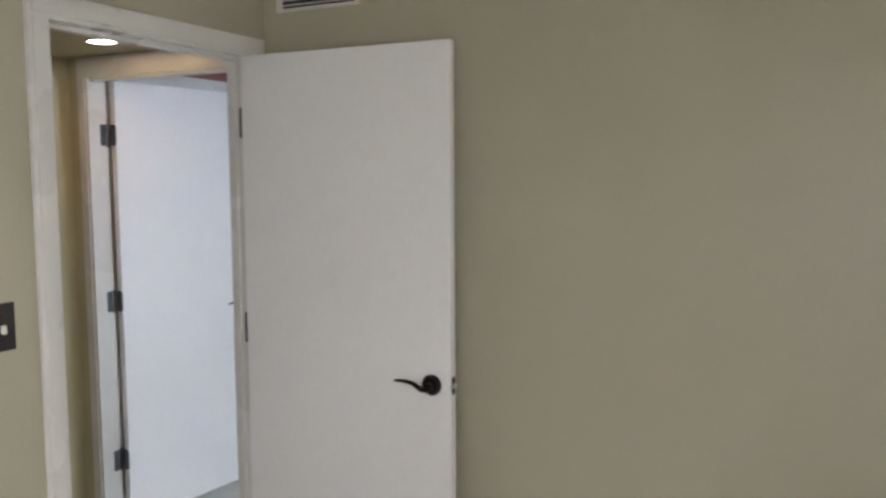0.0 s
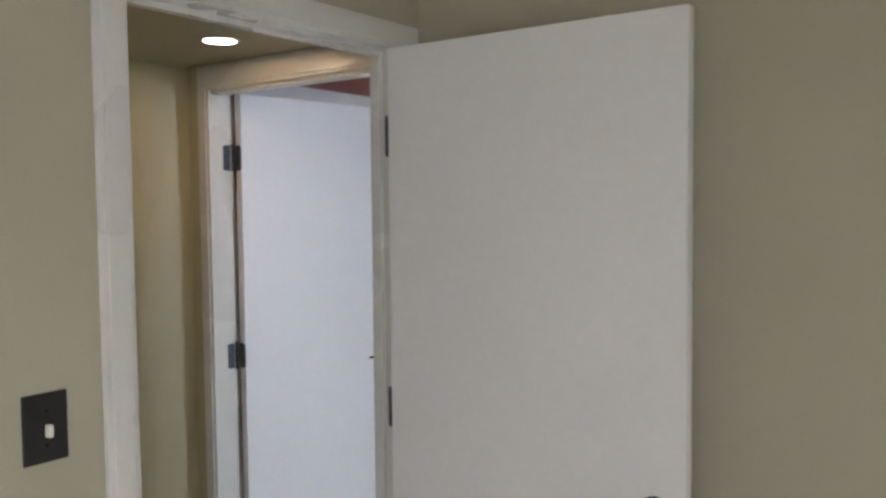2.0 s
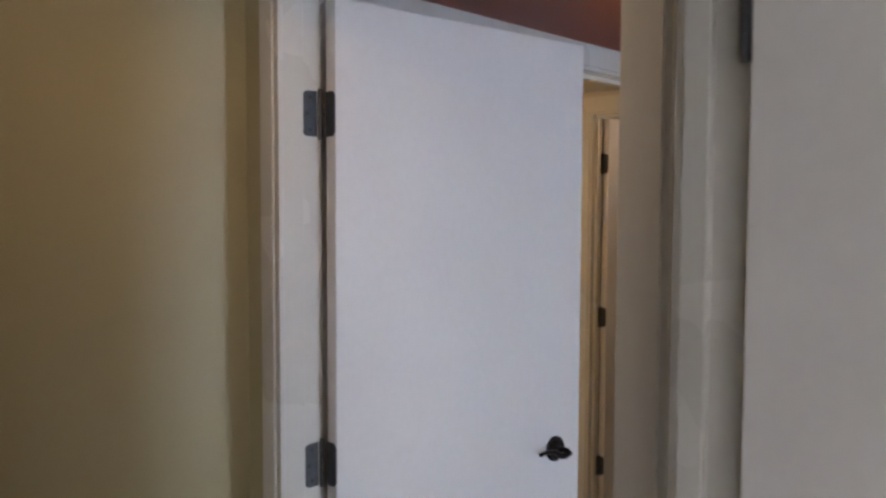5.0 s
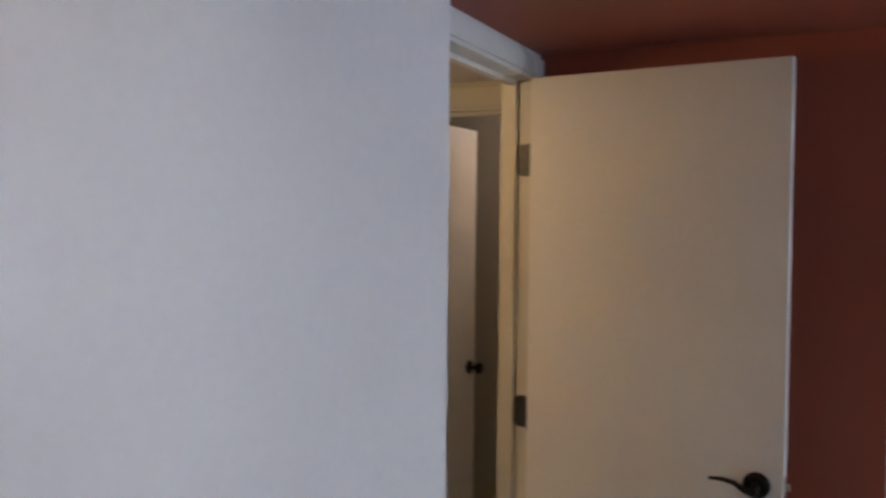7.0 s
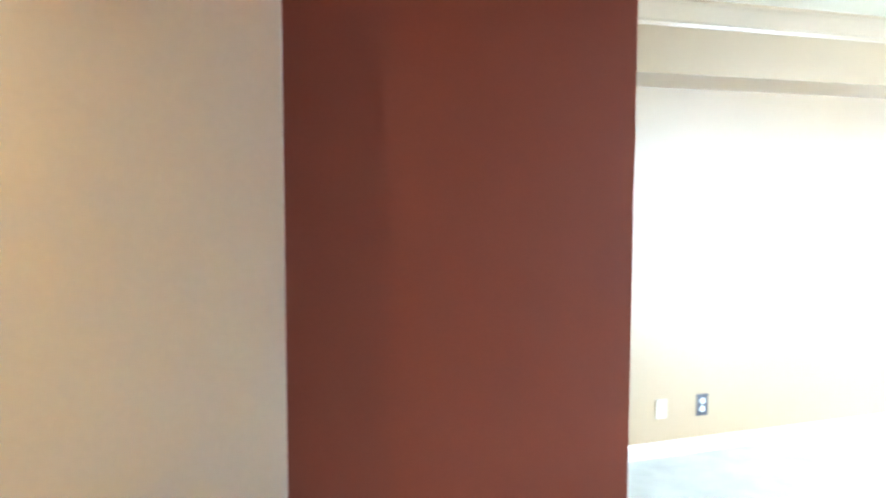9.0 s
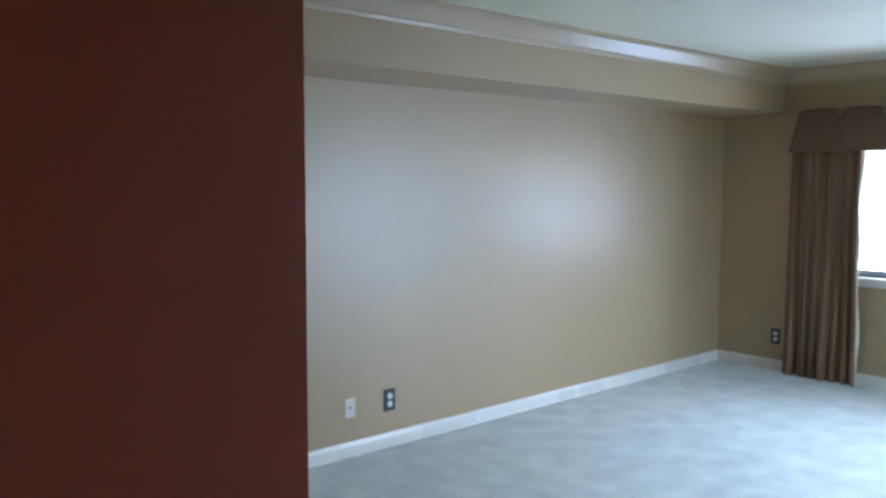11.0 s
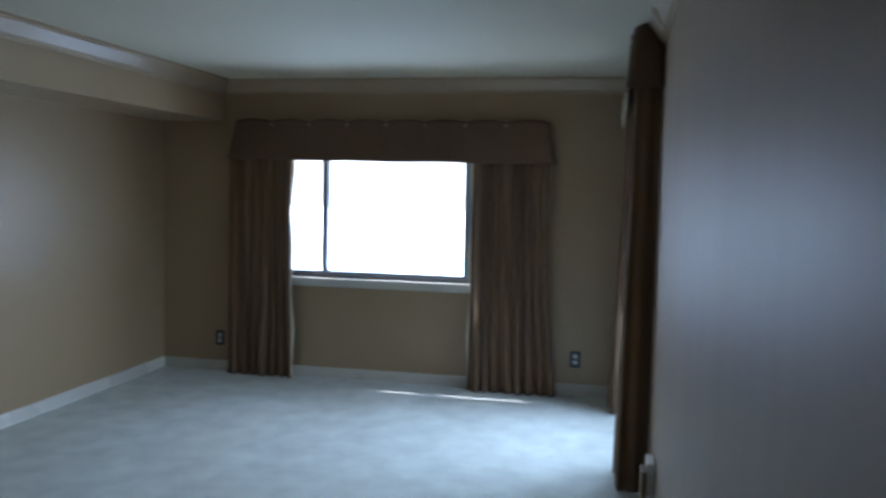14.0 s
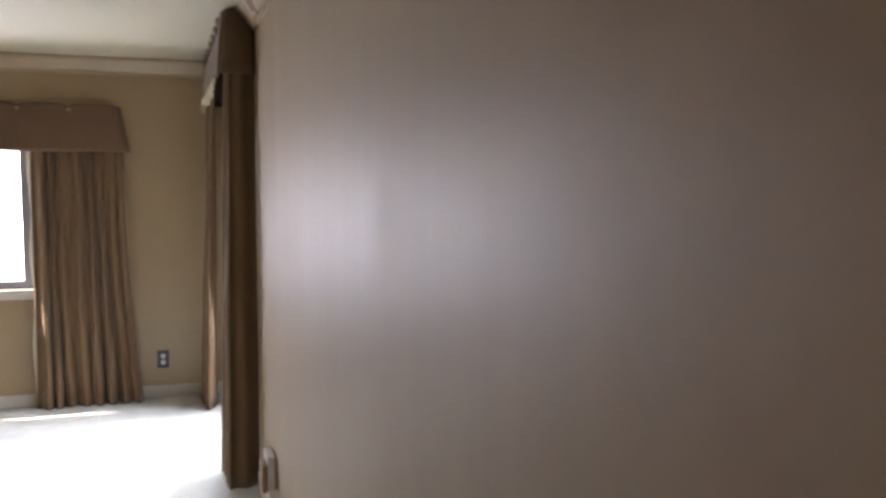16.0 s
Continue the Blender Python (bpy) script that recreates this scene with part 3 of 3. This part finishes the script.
# ---- curtains ----
def drape(name, label, a0, a1, base, out, axis, ztop, folds, depth, lead=0.0, seed=1, flare=0.0, ret=None, edge=None):
    """A pleated drape from a0 to a1; base is its mean distance plane, out the way it faces."""
    rnd = random.Random(seed)
    nx, nz = folds * 14, 26
    ph = [rnd.uniform(-2.0, 2.0) for _ in range(folds + 2)]
    am = [rnd.uniform(0.35, 1.3) for _ in range(folds + 2)]
    bm = bmesh.new()
    grid = []
    for k in range(nz + 1):
        v = k / nz
        z = 0.006 + (ztop - 0.006) * (1 - v)
        row = []
        for i in range(nx + 1):
            u = i / nx
            f = u * folds
            j = int(min(f, folds - 1e-6))
            amp = am[j] * (1 - (f - j)) + am[j + 1] * (f - j)
            wave = math.sin(2 * math.pi * f + ph[j] * (1 - (f - j)) * 0.8 + ph[j + 1] * (f - j) * 0.8)
            wave = math.copysign(abs(wave) ** 0.8, wave)
            s = wave * depth * amp * (0.55 + 0.5 * v)
            spread = 1 + 0.05 * v * v
            a = (a0 + a1) / 2 + (u - 0.5) * (a1 - a0) * spread + flare * v ** 2.2 * (1 - u) + 0.006 * math.sin(5 * v + j)
            p = base + out * (s + lead * v + 0.012 * math.sin(3.0 * v + j * 1.7))
            row.append(bm.verts.new((p, a, z) if axis == 'y' else (a, p, z)))
        grid.append(row)
    for k in range(nz):
        for i in range(nx):
            bm.faces.new((grid[k][i], grid[k][i + 1], grid[k + 1][i + 1], grid[k + 1][i]))
    grid_co = [r[-1 if edge == 1 else 0].co.copy() for r in grid]
    th = tagged(empty(name, (base if axis == 'y' else (a0 + a1) / 2), ((a0 + a1) / 2 if axis == 'y' else base), 0), label, "curtain", "floor-length curtains")
    ob = part("drape", bm, M_CURTAIN, th, smooth=True)
    so = ob.modifiers.new("cloth", 'SOLIDIFY')
    so.thickness = 0.005
    so.offset = 0
    if edge is not None:
        bm = bmesh.new()
        q = []
        for k in range(nz + 1):
            src = grid_co[k]
            q.append([bm.verts.new((src.x + 0.004, src.y, src.z)), bm.verts.new((src.x + 0.012, src.y + edge * 0.022 * (0.7 + 0.5 * math.sin(k * 0.7)), src.z))])
        for k in range(nz):
            bm.faces.new((q[k][0], q[k][1], q[k + 1][1], q[k + 1][0]))
        o3 = part("lining_edge", bm, M_LINING, th, "pale lining along the edge", smooth=True)
        so = o3.modifiers.new("cloth", 'SOLIDIFY')
        so.thickness = 0.003
    if ret is not None:
        bm = bmesh.new()
        rows = []
        for k in range(nz + 1):
            v = k / nz
            row = []
            for i in range(13):
                w = i / 12
                p = ret + (base + out * (0.03 + lead * v) - ret) * w
                row.append(bm.verts.new((a0 - 0.012 + 0.014 * math.sin(w * 9 + 0.8 * v) - 0.02 * v * w, p, 0.006 + (ztop - 0.006) * (1 - v))))
            rows.append(row)
        for k in range(nz):
            for i in range(12):
                bm.faces.new((rows[k][i], rows[k][i + 1], rows[k + 1][i + 1], rows[k + 1][i]))
        o2 = part("return_panel", bm, M_CURTAIN, th, smooth=True)
        so = o2.modifiers.new("cloth", 'SOLIDIFY')
        so.thickness = 0.005
        so.offset = 0
    return th, ob


drape("curtain", "tan pleated floor-length curtain beside the window", 1.245, 1.865, 6.15, -1, 'y', 1.95, 8, 0.034, 0.03, 3, -0.07, None, 1)
drape("curtain", "tan pleated floor-length curtain in the window corner", 3.42, 3.985, 6.15, -1, 'y', 1.95, 7, 0.030, 0.01, 5, 0.0, None, -1)
drape("curtain", "dark tan pleated curtain bunched on the side wall", 4.10, 4.52, 0.615, 1, 'x', 2.30, 5, 0.05, 0.03, 8, 0.0, 0.516)
drape("curtain", "tan pleated curtain in the far corner of the side wall", 5.72, 6.08, 0.64, 1, 'x', 2.30, 4, 0.045, 0.05, 11)


def valance(name, label, a0, a1, front, wall, axis, z0, z1, swags, flare, beads=None):
    """An upholstered valance: flared front with a scalloped, buttoned top edge and side returns."""
    th = tagged(empty(name, front if axis == 'y' else (a0 + a1) / 2, (a0 + a1) / 2 if axis == 'y' else front, z0), label, "valance")
    sgn = 1 if wall > front else -1
    def P(a, p, z):
        return (p, a, z) if axis == 'y' else (a, p, z)
    n = swags * 12
    nz = 12
    bm = bmesh.new()
    g = []
    for k in range(nz + 1):
        v = k / nz
        row = []
        for i in range(n + 1):
            u = i / n
            f = (u * swags) % 1.0
            bow = math.sin(math.pi * f) ** 0.6
            top = z1 - 0.022 * (1 - bow)
            z = z0 + (top - z0) * v + (0.0025 * math.sin(u * 23) * (1 - v))
            inset = flare * v
            a = a0 + inset + u * (a1 - a0 - 2 * inset)
            p = front + sgn * (flare * 0.6 * v - 0.007 * bow * math.sin(math.pi * min(1, v * 1.05)) - 0.004 * math.sin(3 * math.pi * u * swags) * (1 - v))
            row.append(bm.verts.new(P(a, p, z)))
        g.append(row)
    for k in range(nz):
        for i in range(n):
            bm.faces.new((g[k][i], g[k][i + 1], g[k + 1][i + 1], g[k + 1][i]))
    ob = part("front_panel", bm, M_VALANCE, th, smooth=True)
    so = ob.modifiers.new("cloth", 'SOLIDIFY')
    so.thickness = 0.012
    so.offset = 0
    for e, s in ((a0, 1), (a1, -1)):
        bm = bmesh.new()
        q = []
        for k in range(7):
            v = k / 6
            row = []
            for i in range(7):
                w = i / 6
                a = e + s * flare * v - s * 0.012 * math.sin(math.pi * w) * (1 - v * 0.4)
                p0 = front + sgn * flare * 0.6 * v
                row.append(bm.verts.new(P(a, p0 + (wall - sgn * 0.003 - p0) * w, z0 + (z1 - (0.035 if axis == 'y' else 0.012) - z0) * v + 0.022 * math.sin(math.pi * w) * v * v)))
            q.append(row)
        for k in range(6):
            for i in range(6):
                bm.faces.new((q[k][i], q[k][i + 1], q[k + 1][i + 1], q[k + 1][i]))
        o2 = part("side_return", bm, M_VALANCE, th, smooth=True)
        so = o2.modifiers.new("cloth", 'SOLIDIFY')
        so.thickness = 0.010
        so.offset = 0
    tp = z1 - 0.045
    lo, hi = sorted((front + sgn * (flare * 0.6 + 0.012), wall - sgn * 0.002))
    bm = box(lo, a0 + flare + 0.01, tp - 0.018, hi, a1 - flare - 0.01, tp, 0.002) if axis == 'y' else box(a0 + flare + 0.01, lo, tp - 0.018, a1 - flare - 0.01, hi, tp, 0.002)
    part("mounting_board", bm, M_TRIM, th)
    for i in range(1, swags):
        u = i / swags
        a = a0 + flare + u * (a1 - a0 - 2 * flare)
        bm = bmesh.new()
        bmesh.ops.create_uvsphere(bm, u_segments=12, v_segments=8, radius=0.017 if axis == 'y' else 0.027)
        bm.transform(Matrix.Translation(P(a, front + sgn * (flare * 0.6 * 0.88 - 0.008), z1 - (0.05 if axis == 'y' else 0.022))) @ Matrix.Diagonal((0.55 if axis == 'y' else 1, 1 if axis == 'y' else 0.55, 1, 1)))
        part("button", bm, M_BUTTON_GLINT, th, "satin covered button with its highlight in a paler colour", smooth=True)
        bm = bmesh.new()
        for s in (-1, 1):
            add_tube(bm, [P(a + s * 0.004, front + sgn * (flare * 0.5 - 0.010), z1 - 0.052), P(a + s * 0.03, front + sgn * (flare * 0.5 - 0.014), z1 - 0.085), P(a + s * 0.075, front + sgn * (flare * 0.4 - 0.012), z1 - 0.10)], [0.006, 0.005, 0.001], 8)
        part("tuck", bm, M_VALANCE, th, smooth=True)
    if beads:
        rnd = random.Random(4)
        bm = bmesh.new()
        b0, b1, cnt = beads
        for i in range(cnt):
            a = b0 + (b1 - b0) * i / (cnt - 1)
            for j in range(rnd.choice((1, 2, 3, 4, 5))):
                ball = bmesh.ops.create_icosphere(bm, subdivisions=1, radius=0.007 + 0.004 * rnd.random())
                bmesh.ops.translate(bm, verts=ball["verts"], vec=P(a + rnd.uniform(-0.008, 0.008), front - sgn * 0.008 + rnd.uniform(-0.006, 0.006), z0 - 0.004 - j * 0.019))
        tagged(part("bead_fringe", bm, M_BEAD, th, "glinting beaded fringe"), kind="stuff")
    return th


valance("valance", "tan upholstered valance with buttoned scallops over the window", 1.216, 3.984, 6.097, 6.25, 'y', 1.858, 2.205, 8, 0.06)
valance("valance", "dark tan buttoned valance on the side wall", 4.04, 6.04, 0.695, 0.51, 'x', 2.20, 2.532, 7, 0.05, (4.3, 5.9, 34))


# ---- small fixtures ----
def outlet(name, label, m, plate=M_PLATE, face=M_GREYPL):
    """A duplex outlet in its plate; local x right, z up, y out of the wall is negative."""
    th = tagged(empty(name), label, "wall plate" if face is None else "outlet", "" if face is None else "wall outlets")
    th.matrix_world = m
    bpy.context.view_layer.update()
    def q(nm, bm, material, lab=""):
        bm.transform(m)
        return part(nm, bm, material, th, lab)
    pw, ph = (0.036, 0.058) if face is None else (0.043, 0.068)
    q("cover_plate", box(-pw, -0.0062, -ph, pw, 0.0, ph, 0.0025), plate)
    if face is not None:
        for s in (-1, 1):
            bm = bmesh.new()
            add_cyl(bm, 0.0185, 0.004, Matrix.Translation((0, -0.0075, s * 0.0245)) @ Matrix.Rotation(radians(90), 4, 'X'), 24, bevel=0.001)
            r = q("receptacle", bm, face, "pale receptacle face")
            for dx in (-0.006, 0.006):
                bm = box(dx - 0.001, -0.0102, s * 0.0245 - 0.004, dx + 0.001, -0.0093, s * 0.0245 + 0.004)
                bm.transform(m)
                part("slot", bm, M_DARK, r)
    bm = bmesh.new()
    add_cyl(bm, 0.0032, 0.002, Matrix.Translation((0, -0.0068, 0)) @ Matrix.Rotation(radians(90), 4, 'X'), 12)
    q("screw", bm, M_STEEL)
    if face is None:
        bm = bmesh.new()
        add_cyl(bm, 0.0065, 0.004, Matrix.Translation((0, -0.0075, 0.002)) @ Matrix.Rotation(radians(90), 4, 'X'), 16)
        q("jack", bm, M_DARK, "dark round jack")
    return th


outlet("outlet", "black duplex outlet on the long tan wall", pose(2.458, 4.66, 0.291))
outlet("jack_plate", "pale cream wall plate with a small jack beside the outlet", pose(2.163, 4.66, 0.292), M_CREAM, None)
outlet("outlet", "black duplex outlet beside the corner curtain", pose(6.25, 4.117, 0.291, 0, 0, -90))
outlet("outlet", "black duplex outlet by the window curtain", pose(6.25, 1.010, 0.291, 0, 0, -90))
outlet("outlet", "white outlet plate on the side wall", pose(3.55, 0.51, 0.30, 0, 0, 180), M_WHITE, M_WHITE)
pl = tagged(empty("plug_adapter", 3.50, 0.52, 0.30), "white and brown plug adapter in the wall outlet", "adapter")
part("adapter_body", box(3.40, 0.516, 0.225, 3.56, 0.552, 0.385, 0.006), M_WHITE, pl)
part("adapter_front", box(3.385, 0.5515, 0.22, 3.50, 0.578, 0.35, 0.006), M_BROWN, pl, "brown adapter front")

# light switch
sw = tagged(empty("light_switch", W1, -0.84, 1.246), "dark bronze switch plate with an ivory toggle", "switch")
part("switch_plate", boxes((W1, -0.881, 1.185, W1 + 0.006, -0.799, 1.308), bevel=0.0025), M_BLACK, sw)
part("toggle", box(W1 + 0.005, -0.842, 1.230, W1 + 0.018, -0.832, 1.252, 0.002, Matrix.Translation((0.0, 0, 0))), M_IVORY, sw, "ivory toggle")
for z in (1.277, 1.216):
    bm = bmesh.new()
    add_cyl(bm, 0.003, 0.002, Matrix.Translation((W1 + 0.0066, -0.840, z)) @ Matrix.Rotation(radians(90), 4, 'Y'), 10)
    part("screw", bm, M_BRONZE, sw)

# air vent on the bedroom wall
vt = tagged(empty("wall_vent", 0.195, 0.257, 2.29), "off-white louvred air vent high on the wall", "vent")
bm = boxes((0.022, 0.245, 2.203, 0.368, 0.257, 2.214), (0.022, 0.245, 2.376, 0.368, 0.257, 2.398), (0.022, 0.245, 2.214, 0.044, 0.257, 2.376), (0.346, 0.245, 2.214, 0.368, 0.257, 2.376), bevel=0.002)
part("vent_frame", bm, M_VENT, vt)
# thin sheet on the solid wall, its dark colour stands for shade between slats
part("vent_backing", box(0.044, 0.254, 2.214, 0.346, 0.2565, 2.376), M_DARK, vt, "flat dark sheet painted as the shade behind the louvres")
for i in range(9):
    z = 2.225 + i * 0.0175
    bm = box(-0.151, -0.006, -0.001, 0.151, 0.006, 0.001, 0, pose(0.195, 0.2495, z, 35, 0, 0))
    part("slat", bm, M_VENT, vt)


# recessed downlights
def downlight(name, label, x, y, z, r):
    th = tagged(empty(name, x, y, z), label, "ceiling light")
    bm = bmesh.new()
    seg = 40
    prof = [(r * 1.22, 0.0), (r * 1.22, -0.003), (r * 1.12, -0.006), (r, -0.004), (r, 0.0)]
    rings = [[bm.verts.new((x + q * math.cos(a), y + q * math.sin(a), z + h)) for a in [2 * math.pi * k / seg for k in range(seg)]] for q, h in prof]
    for r0, r1 in zip(rings, rings[1:]):
        for k in range(seg):
            bm.faces.new((r0[k], r0[(k + 1) % seg], r1[(k + 1) % seg], r1[k]))
    part("trim_ring", bm, M_TRIM, th, smooth=True)
    bm = bmesh.new()
    add_cyl(bm, r * 0.99, 0.003, Matrix.Translation((x, y, z - 0.0025)), 40)
    part("lens", bm, M_LENS, th, "glowing lamp lens")


downlight("recessed_light", "lit recessed downlight in the low hall ceiling", -0.696, 0.109, H_HALL, 0.05)


def globe_light(label, x, y, z):
    cl = tagged(empty("ceiling_light", x, y, z), label, "ceiling light")
    bm = bmesh.new()
    add_cyl(bm, 0.075, 0.018, Matrix.Translation((x, y, z - 0.010)), 32, bevel=0.004)
    part("base", bm, M_BRONZE, cl, "dark bronze ceiling base")
    bm = bmesh.new()
    bmesh.ops.create_uvsphere(bm, u_segments=28, v_segments=16, radius=0.075)
    bm.transform(Matrix.Translation((x, y, z - 0.07)) @ Matrix.Diagonal((1, 1, 0.72, 1)))
    part("globe", bm, M_LENS, cl, "glowing glass globe", smooth=True)


globe_light("lit round glass ceiling light in the inner hall", -1.95, 1.35, 2.152)
# this closet globe is an added, unseen fixture for the fill light
globe_light("added glass globe, out of view, for the closet fill light", -1.42, 3.55, 2.2)

# picture nail
tagged(part("wall_nail", box(0.0355, 0.5095, 1.7030, 0.0364, 0.5109, 1.7062, 0.0002), M_BROWN), "tiny brown nail stuck in the tan wall", "nail")
